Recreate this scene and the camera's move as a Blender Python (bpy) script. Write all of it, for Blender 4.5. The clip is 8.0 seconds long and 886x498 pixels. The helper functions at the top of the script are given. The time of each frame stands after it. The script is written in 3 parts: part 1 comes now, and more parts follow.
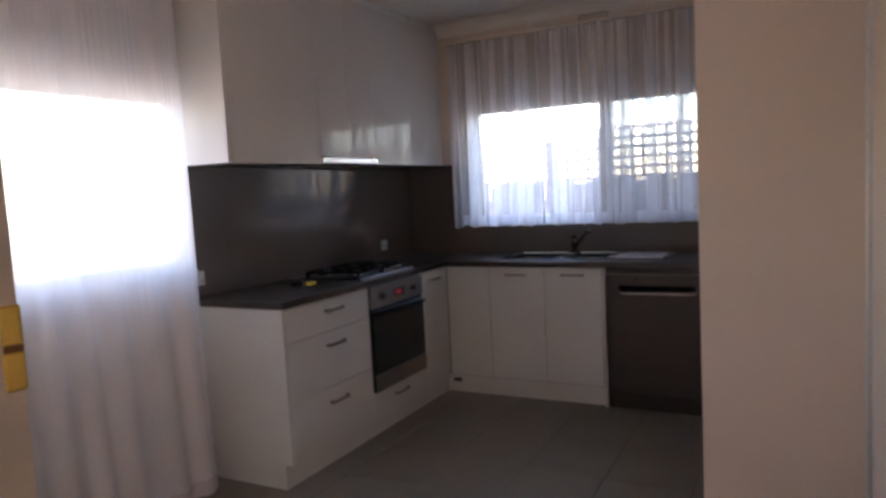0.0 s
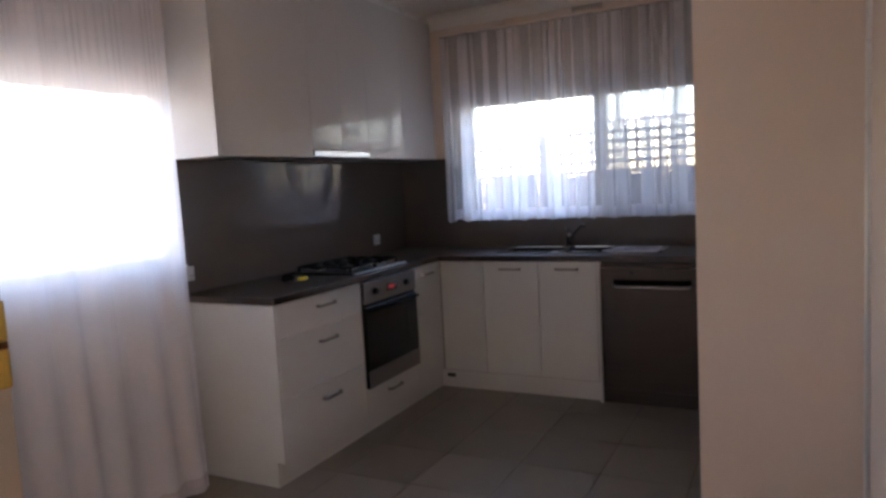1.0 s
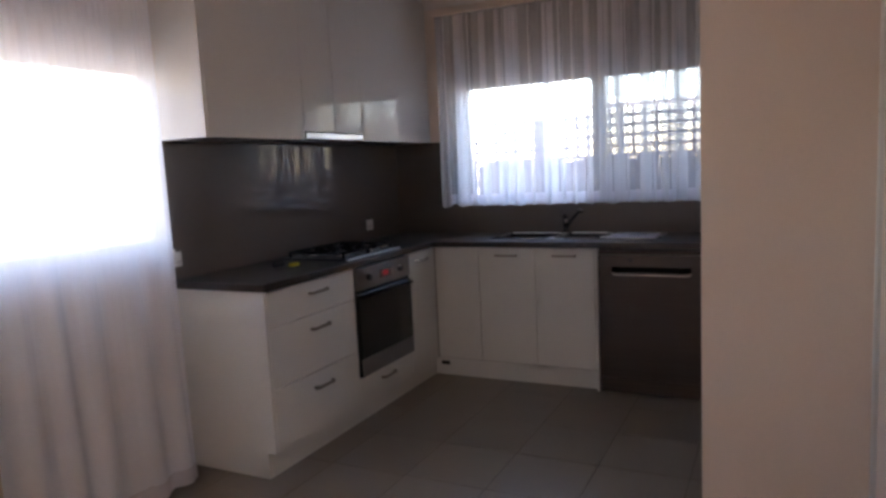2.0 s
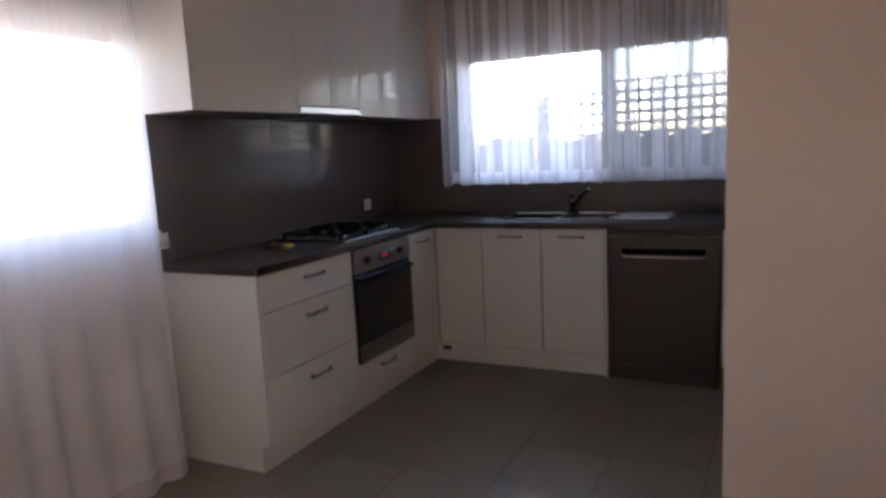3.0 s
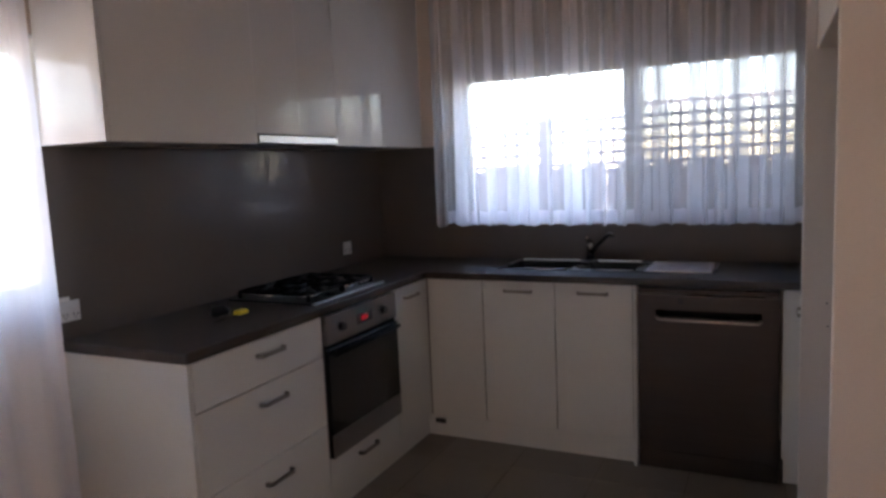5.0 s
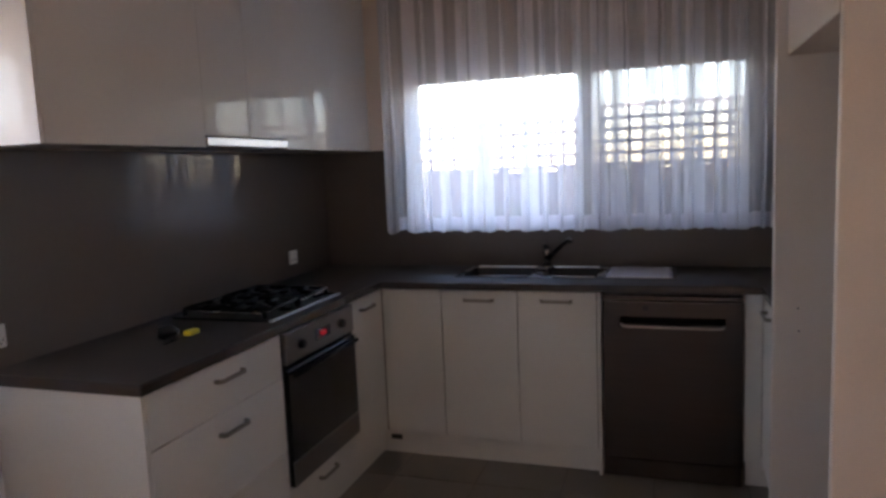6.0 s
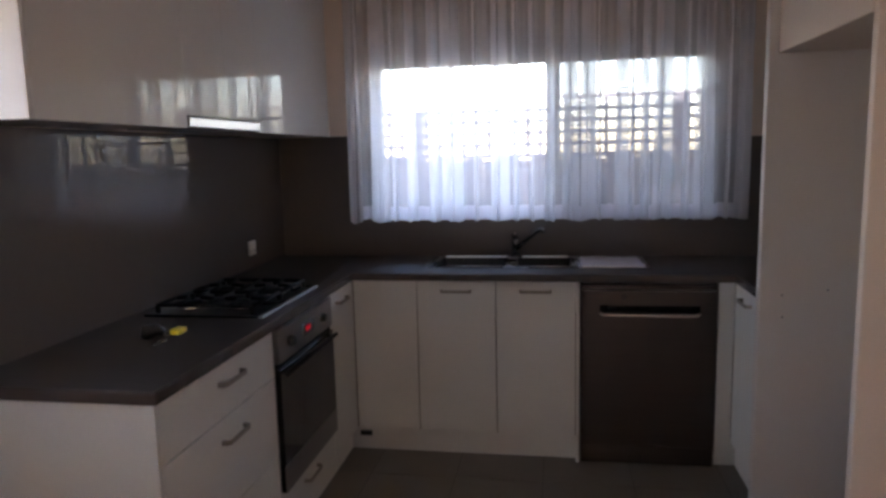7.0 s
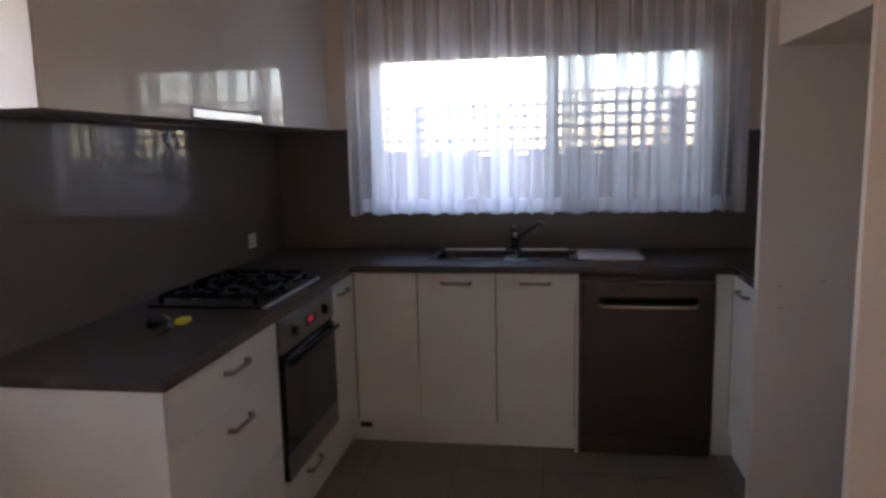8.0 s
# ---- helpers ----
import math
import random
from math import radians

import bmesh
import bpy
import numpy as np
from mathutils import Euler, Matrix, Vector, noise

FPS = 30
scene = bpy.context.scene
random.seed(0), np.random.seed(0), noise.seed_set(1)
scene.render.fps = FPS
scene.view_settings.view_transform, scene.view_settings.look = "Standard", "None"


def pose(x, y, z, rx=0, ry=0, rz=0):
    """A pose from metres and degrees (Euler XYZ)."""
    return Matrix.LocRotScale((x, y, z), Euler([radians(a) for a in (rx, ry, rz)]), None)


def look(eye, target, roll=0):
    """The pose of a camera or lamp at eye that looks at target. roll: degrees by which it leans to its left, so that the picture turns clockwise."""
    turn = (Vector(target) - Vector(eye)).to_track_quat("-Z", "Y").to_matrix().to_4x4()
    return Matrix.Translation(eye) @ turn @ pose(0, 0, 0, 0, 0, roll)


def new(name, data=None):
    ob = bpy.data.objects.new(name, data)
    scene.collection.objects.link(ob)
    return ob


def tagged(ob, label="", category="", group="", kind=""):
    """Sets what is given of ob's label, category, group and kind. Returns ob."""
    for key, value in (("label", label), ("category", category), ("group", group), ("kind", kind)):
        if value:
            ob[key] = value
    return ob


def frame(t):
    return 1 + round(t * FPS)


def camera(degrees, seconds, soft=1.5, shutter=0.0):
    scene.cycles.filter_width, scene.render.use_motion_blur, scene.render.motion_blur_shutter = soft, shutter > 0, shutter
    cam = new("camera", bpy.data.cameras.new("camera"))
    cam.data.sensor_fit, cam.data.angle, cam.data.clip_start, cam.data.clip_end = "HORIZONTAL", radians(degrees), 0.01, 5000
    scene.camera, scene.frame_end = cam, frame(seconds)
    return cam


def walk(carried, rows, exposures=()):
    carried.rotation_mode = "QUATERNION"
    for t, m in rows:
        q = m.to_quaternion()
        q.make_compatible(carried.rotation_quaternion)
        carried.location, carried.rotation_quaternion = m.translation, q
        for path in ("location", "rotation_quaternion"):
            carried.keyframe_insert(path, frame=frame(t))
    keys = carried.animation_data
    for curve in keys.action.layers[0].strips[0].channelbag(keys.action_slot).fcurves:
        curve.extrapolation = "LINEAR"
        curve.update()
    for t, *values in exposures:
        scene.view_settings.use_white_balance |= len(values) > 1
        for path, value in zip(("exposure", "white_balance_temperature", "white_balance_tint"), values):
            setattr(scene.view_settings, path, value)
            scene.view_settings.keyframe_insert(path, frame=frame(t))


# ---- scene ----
SKY, SUN, STOPS = 0.125, 5.0, 4.88
cam = camera(66.0, 8.0, soft=3.0, shutter=0.5)
EXPOSURES = [(0.0, STOPS, 6850, 28), (4.2, STOPS, 6850, 28), (5.5, STOPS - 0.08, 7000, 28), (8.0, STOPS - 0.08, 7000, 28)]
PATH = [
    (0, (2.794, -4.788, 1.407), (1.865, -3.025, 1.236), -3.0),
    (0.5, (2.789, -4.793, 1.421), (1.869, -3.027, 1.241), -2.6),
    (1, (2.767, -4.752, 1.4), (1.858, -2.98, 1.213), -3.1),
    (1.5, (2.742, -4.721, 1.402), (1.848, -2.944, 1.194), -2.9),
    (3, (2.589, -4.516, 1.377), (1.713, -2.742, 1.088), -2.8),
    (3.5, (2.516, -4.406, 1.403), (1.664, -2.624, 1.09), -2.8),
    (4, (2.443, -4.216, 1.388), (1.577, -2.434, 1.113), -2.7),
    (4.2, (2.418, -4.112, 1.404), (1.533, -2.338, 1.144), -2.5),
    (5.3, (2.168, -3.802, 1.470), (1.363, -1.985, 1.246), -2.5),
    (5.5, (2.111, -3.785, 1.475), (1.357, -1.946, 1.25), -2.4),
    (6, (2.0, -3.789, 1.48), (1.376, -1.903, 1.245), -2.4),
    (6.5, (1.838, -3.79, 1.492), (1.352, -1.868, 1.231), -2.1),
    (7, (1.591, -3.802, 1.488), (1.264, -1.848, 1.211), -1.4),
    (7.5, (1.562, -3.822, 1.482), (1.254, -1.867, 1.196), -1.3),
    (8, (1.563, -3.829, 1.472), (1.254, -1.874, 1.184), -1.3),
]
walk(cam, [(t, look(eye, target, roll)) for t, eye, target, roll in PATH], EXPOSURES)

# ---- light ----
W = bpy.data.worlds.new("sky")
scene.world = W
W.use_nodes = True
_n = W.node_tree.nodes
_sky = _n.new("ShaderNodeTexSky")
_sky.sky_type = "NISHITA"
_sky.sun_disc = False
_sky.sun_elevation = radians(24.3)
_sky.sun_rotation = radians(153)
_n["Background"].inputs["Strength"].default_value = SKY
W.node_tree.links.new(_sky.outputs[0], _n["Background"].inputs["Color"])
sun = new("sun", bpy.data.lights.new("sun", "SUN"))
sun.data.energy, sun.data.angle, sun.data.color = SUN, radians(0.5), (1.0, 0.95, 0.86)
sun.matrix_world = look((0, 0, 0), (-0.40, 0.79, -0.40))


# ---- materials ----
def material(name, color, rough=0.5, metal=0.0, spec=0.5, var=0.08, scale=6.0, fine=90.0, bump=0.05, rough_var=0.1, stretch=(1, 1, 1), per_object=0.0, coat=0.0):
    """A painted, stone or metal surface: base colour with broad stains and fine grain, and fine relief."""
    m = bpy.data.materials.new(name)
    m.use_nodes = True
    nt = m.node_tree
    n, link = nt.nodes, nt.links.new
    b = n["Principled BSDF"]
    tc = n.new("ShaderNodeTexCoord")
    mp = n.new("ShaderNodeMapping")
    mp.inputs["Scale"].default_value = stretch
    link(tc.outputs["Object"], mp.inputs["Vector"])
    broad = n.new("ShaderNodeTexNoise")
    broad.inputs["Scale"].default_value, broad.inputs["Detail"].default_value = scale, 4
    grain = n.new("ShaderNodeTexNoise")
    grain.inputs["Scale"].default_value, grain.inputs["Detail"].default_value = fine, 3
    for x in (broad, grain):
        link(mp.outputs[0], x.inputs["Vector"])
    add = n.new("ShaderNodeMath")
    add.operation = "MULTIPLY_ADD"
    add.inputs[1].default_value = 0.45
    link(grain.outputs["Fac"], add.inputs[0])
    link(broad.outputs["Fac"], add.inputs[2])
    last = add.outputs[0]
    if per_object:
        oi = n.new("ShaderNodeObjectInfo")
        pa = n.new("ShaderNodeMath")
        pa.operation = "MULTIPLY_ADD"
        pa.inputs[1].default_value = per_object
        link(oi.outputs["Random"], pa.inputs[0])
        link(last, pa.inputs[2])
        last = pa.outputs[0]
    ramp = n.new("ShaderNodeMapRange")
    ramp.inputs["From Min"].default_value, ramp.inputs["From Max"].default_value = 0.35, 1.1 + per_object
    ramp.inputs["To Min"].default_value, ramp.inputs["To Max"].default_value = 1 - var, 1 + var
    link(last, ramp.inputs["Value"])
    mul = n.new("ShaderNodeMix")
    mul.data_type, mul.blend_type = "RGBA", "MULTIPLY"
    mul.inputs[0].default_value = 1
    mul.inputs[6].default_value = (*color, 1)
    link(ramp.outputs[0], mul.inputs[7])
    link(mul.outputs[2], b.inputs["Base Color"])
    rr = n.new("ShaderNodeMapRange")
    rr.inputs["To Min"].default_value, rr.inputs["To Max"].default_value = max(0.02, rough - rough_var), min(1, rough + rough_var)
    link(broad.outputs["Fac"], rr.inputs["Value"])
    link(rr.outputs[0], b.inputs["Roughness"])
    b.inputs["Metallic"].default_value = metal
    b.inputs["Specular IOR Level"].default_value = spec
    b.inputs["Coat Weight"].default_value = coat
    if bump:
        bp = n.new("ShaderNodeBump")
        bp.inputs["Strength"].default_value, bp.inputs["Distance"].default_value = bump, 0.004
        link(grain.outputs["Fac"], bp.inputs["Height"])
        link(bp.outputs[0], b.inputs["Normal"])
    return m


def sheer_material(name, color, clear, through_share=0.66, uneven=0.04):
    """Thin woven voile: partly open weave, the threads scatter light to both sides."""
    m = bpy.data.materials.new(name)
    m.use_nodes = True
    nt = m.node_tree
    n, link = nt.nodes, nt.links.new
    n.remove(n["Principled BSDF"])
    out = n["Material Output"]
    tr = n.new("ShaderNodeBsdfTransparent")
    tl = n.new("ShaderNodeBsdfTranslucent")
    df = n.new("ShaderNodeBsdfDiffuse")
    tl.inputs["Color"].default_value = df.inputs["Color"].default_value = (*color, 1)
    m1, m2 = n.new("ShaderNodeMixShader"), n.new("ShaderNodeMixShader")
    m1.inputs[0].default_value = through_share
    link(df.outputs[0], m1.inputs[1])
    link(tl.outputs[0], m1.inputs[2])
    tc = n.new("ShaderNodeTexCoord")
    ns = n.new("ShaderNodeTexNoise")
    ns.inputs["Scale"].default_value, ns.inputs["Detail"].default_value = 5, 6
    link(tc.outputs["Object"], ns.inputs["Vector"])
    mr = n.new("ShaderNodeMapRange")
    mr.inputs["To Min"].default_value, mr.inputs["To Max"].default_value = clear + uneven, clear - uneven
    link(ns.outputs["Fac"], mr.inputs["Value"])
    link(mr.outputs[0], m2.inputs[0])
    link(m1.outputs[0], m2.inputs[1])
    link(tr.outputs[0], m2.inputs[2])
    link(m2.outputs[0], out.inputs["Surface"])
    return m


def glass_material(name, tint):
    m = bpy.data.materials.new(name)
    m.use_nodes = True
    nt = m.node_tree
    n, link = nt.nodes, nt.links.new
    n.remove(n["Principled BSDF"])
    tr, gl, mx, fr = n.new("ShaderNodeBsdfTransparent"), n.new("ShaderNodeBsdfGlossy"), n.new("ShaderNodeMixShader"), n.new("ShaderNodeFresnel")
    tr.inputs["Color"].default_value = (*tint, 1)
    gl.inputs["Roughness"].default_value = 0.02
    link(fr.outputs[0], mx.inputs[0])
    link(tr.outputs[0], mx.inputs[1])
    link(gl.outputs[0], mx.inputs[2])
    link(mx.outputs[0], n["Material Output"].inputs["Surface"])
    return m


def glow_material(name, color, strength):
    m = bpy.data.materials.new(name)
    m.use_nodes = True
    b = m.node_tree.nodes["Principled BSDF"]
    b.inputs["Base Color"].default_value = (0.05, 0.01, 0.01, 1)
    b.inputs["Emission Color"].default_value = (*color, 1)
    b.inputs["Emission Strength"].default_value = strength
    return m


M_WALL = material("cream wall paint", (0.75, 0.615, 0.515), 0.6, var=0.06, scale=1.6, fine=160, bump=0.12)
M_PIER = material("pale grey panel paint", (0.70, 0.63, 0.575), 0.5, var=0.06, scale=1.4, fine=120, bump=0.06)
M_CEIL = material("white ceiling paint", (0.74, 0.67, 0.60), 0.7, var=0.05, scale=1.2, fine=140, bump=0.1)
M_TRIM = material("white gloss trim paint", (0.76, 0.73, 0.68), 0.3, var=0.05, scale=4, fine=60, bump=0.04)
M_CAB = material("white satin laminate", (0.665, 0.66, 0.63), 0.32, var=0.05, scale=2.5, fine=120, bump=0.02)
M_GLOSS = material("white high gloss acrylic", (0.70, 0.66, 0.62), 0.022, var=0.03, scale=1.5, fine=30, bump=0.003, spec=0.115, rough_var=0.008)
# Carcass colour holds the shade under the wall cabinets and behind door joints.
M_CARCASS = material("shade-dark carcass board", (0.18, 0.15, 0.13), 0.45, var=0.1)
M_SPLASH = material("taupe glass splashback", (0.134, 0.114, 0.099), 0.02, spec=0.2, var=0.08, scale=1.2, fine=40, bump=0.002, rough_var=0.008)
M_BENCH = material("dark grey laminate worktop", (0.062, 0.050, 0.042), 0.5, spec=0.10, var=0.3, scale=7, fine=240, bump=0.0, rough_var=0.05)
M_BENCHEDGE = material("brown worktop edging", (0.052, 0.038, 0.032), 0.22, spec=0.5, var=0.2, scale=8, fine=150, bump=0.03)
M_STEEL = material("brushed stainless steel", (0.50, 0.47, 0.44), 0.32, 1.0, var=0.1, scale=4, fine=40, bump=0.06, stretch=(1, 1, 25), rough_var=0.08)
M_DARKSTEEL = material("dark brushed steel", (0.083, 0.069, 0.063), 0.36, 1.0, var=0.1, scale=3, fine=40, bump=0.05, stretch=(1, 1, 25), rough_var=0.08)
M_PANEL = material("grey satin steel", (0.24, 0.225, 0.215), 0.4, 0.8, var=0.08, scale=4, fine=40, bump=0.03, stretch=(1, 1, 25), rough_var=0.06)
# Bowl steel carries the shade inside the bowls in its near-black colour.
M_BOWL = material("shade-darkened bowl steel", (0.028, 0.027, 0.027), 0.32, 1.0, var=0.1, scale=4, fine=60, bump=0.02)
M_TRIMSTEEL = material("satin steel trim", (0.42, 0.41, 0.40), 0.42, 1.0, var=0.05, fine=60, bump=0.02)
# Same steel, darkened for the rim and brightened blue for the drainer's sheen.
M_RIM = material("shade-darkened sink steel", (0.15, 0.145, 0.145), 0.26, 1.0, var=0.1, scale=4, fine=60, bump=0.02)
M_DRAIN = material("highlight-blue drainer steel", (0.58, 0.58, 0.64), 0.16, 1.0, var=0.1, scale=4, fine=60, bump=0.02)
M_TAP = material("dull chrome", (0.34, 0.33, 0.33), 0.2, 1.0, var=0.05, bump=0, rough_var=0.05)
M_CHROME = material("chrome", (0.75, 0.75, 0.76), 0.08, 1.0, var=0.02, bump=0, rough_var=0.03)
M_POLISH = material("polished steel", (0.8, 0.8, 0.8), 0.14, 1.0, var=0.03, fine=60, bump=0, rough_var=0.04)
M_LIP = material("satin grip steel", (0.55, 0.51, 0.48), 0.35, 1.0, var=0.06, fine=60, bump=0.03)
M_NICKEL = material("brushed nickel", (0.29, 0.265, 0.24), 0.42, 0.8, var=0.06, fine=60, bump=0.03)
M_IRON = material("black cast iron", (0.005, 0.005, 0.005), 0.55, spec=0.15, var=0.2, fine=200, bump=0.15)
M_OVENGLASS = material("dark oven glass", (0.018, 0.017, 0.017), 0.08, spec=0.28, var=0.1, scale=2, bump=0.0, rough_var=0.03)
M_SMOKE = material("smoked display window", (0.10, 0.095, 0.095), 0.25, var=0.05, bump=0.0)
M_HOB = material("black enamel hob plate", (0.005, 0.005, 0.005), 0.3, spec=0.12, var=0.1, bump=0.0)
M_MATT = material("matt black coating", (0.005, 0.0045, 0.0045), 0.75, spec=0.1, var=0.1, bump=0.02)
M_BLACK = material("black plastic", (0.012, 0.012, 0.013), 0.35, var=0.1, bump=0.02)
M_WHITEPL = material("white plastic", (0.62, 0.61, 0.585), 0.3, var=0.03, bump=0.0)
M_TILE = material("grey porcelain floor tile", (0.212, 0.187, 0.158), 0.38, var=0.14, scale=3, fine=70, bump=0.03, per_object=0.08)
M_GROUT = material("dark grout", (0.135, 0.12, 0.107), 0.85, var=0.2, scale=10, fine=120, bump=0.2)
M_BRASS = material("aged brass", (0.62, 0.40, 0.09), 0.32, 0.85, var=0.12, scale=9, fine=60, bump=0.03)
M_VENT = material("aged vent plaster", (0.42, 0.35, 0.27), 0.7, var=0.1, scale=8)
M_BROWNGAP = material("brown gap metal", (0.22, 0.10, 0.03), 0.5, 0.6, var=0.2, scale=12)
M_DOOR = material("cream door paint", (0.58, 0.48, 0.38), 0.4, var=0.06, scale=2, fine=80, bump=0.04)
M_YELLOW = material("yellow plastic", (0.75, 0.58, 0.03), 0.4, var=0.05, bump=0.02)
M_SHEER = sheer_material("white voile", (0.95, 0.94, 0.955), 0.63, 0.70)
M_GATHER = sheer_material("gathered voile", (0.95, 0.94, 0.955), 0.34, 0.985, 0.1)
M_SHEER_LONG = sheer_material("heavier white voile", (0.92, 0.93, 0.99), 0.15, 0.38, 0.04)
M_HEM = sheer_material("voile hem", (0.93, 0.9, 0.95), 0.32, 0.72)
M_SCREEN = sheer_material("insect screen", (0.05, 0.05, 0.055), 0.50, 0.66, 0.02)
M_GLASS = glass_material("window glass", (0.93, 0.95, 0.94))
# Kitchen panes darkened by colour to hold back the sky's glare.
M_DIMGLASS = glass_material("dimmed window glass", (0.82, 0.83, 0.82))
M_LED = glow_material("red clock display", (1.0, 0.01, 0.03), 0.013)
M_FENCE = material("weathered fence timber", (0.125, 0.13, 0.16), 0.8, var=0.3, scale=6, fine=60, bump=0.3, stretch=(3, 3, 0.4), per_object=0.4)
M_CONCRETE = material("weathered concrete", (0.20, 0.19, 0.175), 0.85, var=0.18, scale=1.5, fine=50, bump=0.2)
M_RENDER = material("tan rendered wall", (0.27, 0.235, 0.20), 0.8, var=0.1, scale=1.5, fine=60, bump=0.2)
M_ROOF = material("grey roof sheet", (0.2, 0.19, 0.18), 0.6, var=0.1)
M_LEAF = material("strappy green leaf", (0.07, 0.12, 0.035), 0.45, var=0.3, scale=12, fine=60, bump=0.05, per_object=0.3)
M_STEM = material("plant stem bark", (0.16, 0.11, 0.07), 0.8, var=0.25, scale=10, fine=80, bump=0.3)


# ---- building helpers ----
def box(bm, x0, x1, y0, y1, z0, z1, bevel=0.0, segs=1):
    """Adds a box to bm, with its edges rounded by bevel."""
    vs = [bm.verts.new((x, y, z)) for x in (x0, x1) for y in (y0, y1) for z in (z0, z1)]
    fs = [bm.faces.new([vs[i] for i in q]) for q in ((0, 1, 3, 2), (4, 6, 7, 5), (0, 4, 5, 1), (2, 3, 7, 6), (0, 2, 6, 4), (1, 5, 7, 3))]
    if bevel:
        edges = list({e for f in fs for e in f.edges})
        bmesh.ops.bevel(bm, geom=edges, offset=bevel, segments=segs, affect="EDGES", profile=0.5)
    return bm


def boxes(*dims, bevel=0.0, segs=1):
    bm = bmesh.new()
    for d in dims:
        box(bm, *d, bevel=bevel, segs=segs)
    return bm


def prism_y(outline, y0, y1, bevel=0.0015):
    """A board with the given outline in x and z, from y0 to y1."""
    bm = bmesh.new()
    a, b = [[bm.verts.new((x, y, z)) for x, z in outline] for y in (y0, y1)]
    n = len(outline)
    bm.faces.new(a)
    bm.faces.new(b[::-1])
    for k in range(n):
        bm.faces.new((a[k], b[k], b[(k + 1) % n], a[(k + 1) % n]))
    bmesh.ops.recalc_face_normals(bm, faces=bm.faces)
    bmesh.ops.bevel(bm, geom=bm.edges[:], offset=bevel, segments=1, affect="EDGES")
    return bm


def wedge_x(x0, x1, y0, y1, z0, z1):
    """A wedge whose face runs from the front at x0 to the back at x1."""
    bm = bmesh.new()
    a, b = [[bm.verts.new((x, y, z)) for x, y in ((x0, y0), (x0, y1), (x1, y1))] for z in (z0, z1)]
    bm.faces.new(a)
    bm.faces.new(b[::-1])
    for k in range(3):
        bm.faces.new((a[k], b[k], b[(k + 1) % 3], a[(k + 1) % 3]))
    return bm


def tube(bm, points, r, sides=12, caps=True):
    """Adds a round bar along points; r is one radius or one for each point."""
    points = [Vector(p) for p in points]
    rs = r if isinstance(r, (list, tuple)) else [r] * len(points)
    rings, side = [], None
    for i, p in enumerate(points):
        a, b = points[max(i - 1, 0)], points[min(i + 1, len(points) - 1)]
        d = (b - a).normalized()
        if side is None:
            side = d.orthogonal().normalized()
        side = (side - d * side.dot(d)).normalized()
        up = d.cross(side)
        rings.append([bm.verts.new(p + rs[i] * (math.cos(2 * math.pi * k / sides) * side + math.sin(2 * math.pi * k / sides) * up)) for k in range(sides)])
    for u, v in zip(rings, rings[1:]):
        for k in range(sides):
            bm.faces.new((u[k], u[(k + 1) % sides], v[(k + 1) % sides], v[k])).smooth = True
    if caps:
        bm.faces.new(rings[0][::-1])
        bm.faces.new(rings[-1])
    return bm


def disc(bm, c, axis, r, h, sides=24):
    c, axis = Vector(c), Vector(axis)
    return tube(bm, [c, c + axis * h * 0.85, c + axis * h], [r, r, r * 0.93], sides)


def mesh(name, bm, mat):
    bmesh.ops.recalc_face_normals(bm, faces=bm.faces)
    me = bpy.data.meshes.new(name)
    bm.to_mesh(me)
    bm.free()
    for x in (mat if isinstance(mat, (list, tuple)) else [mat]):
        me.materials.append(x)
    return me


def part(name, bm, mat, parent, label=""):
    ob = new(name, mesh(name, bm, mat))
    ob.parent = parent
    return tagged(ob, label) if label else ob


def structure(name, bm, mat, label, category="wall"):
    return tagged(new(name, mesh(name, bm, mat)), label, category, kind="structure")


def thing(name, label, category, group="", at=(0, 0, 0)):
    ob = new(name)
    ob.location = at
    ob.empty_display_size = 0.1
    return tagged(ob, label, category, group)


# ---- the shell ----
XR, YB, H = 3.03, -6.6, 2.66          # right wall, rear wall, ceiling
ZF = -0.03                            # floor level
W1 = (0.565, 2.43, 1.12, 2.03)         # kitchen window: x0, x1, z0, z1
W2 = (-3.45, -2.25, 1.045, 1.975)       # side window: y0, y1, z0, z1
W3 = (-6.45, -4.45, 0.15, 2.12)       # unseen window added as fill light behind the camera: y0, y1, z0, z1
T = 0.16

structure("wall_north", boxes((-T, W1[0], 0, T, ZF, H), (W1[1], XR + T, 0, T, ZF, H), (W1[0], W1[1], 0, T, ZF, W1[2]), (W1[0], W1[1], 0, T, W1[3], H)), M_WALL, "cream painted wall with the kitchen window in it")
structure("wall_west", boxes((-T, 0, W2[1], 0, ZF, H), (-T, 0, W3[1], W2[0], ZF, H), (-T, 0, YB, W3[0], ZF, H), *[q for y0, y1, z0, z1 in (W2, W3) for q in ((-T, 0, y0, y1, ZF, z0), (-T, 0, y0, y1, z1, H))]), M_WALL, "cream painted side wall with the side window and an added one")
structure("wall_east", boxes((XR, XR + T, YB, 0, ZF, H)), M_WALL, "plain cream painted wall of the dining room")
structure("wall_south", boxes((-T, XR + T, YB - T, YB, ZF, H)), M_WALL, "plain cream rear wall of the dining room")
structure("wall_nib", boxes((2.42, XR, -1.802, -1.77, ZF, H), bevel=0.004, segs=2), M_WALL, "cream painted stub wall beside the fridge alcove")
structure("wall_pier", boxes((2.381, XR, -1.0, -0.955, ZF, H), bevel=0.003), M_PIER, "pale painted tall panel between alcove and worktop")
pier = bpy.data.objects["wall_pier"]
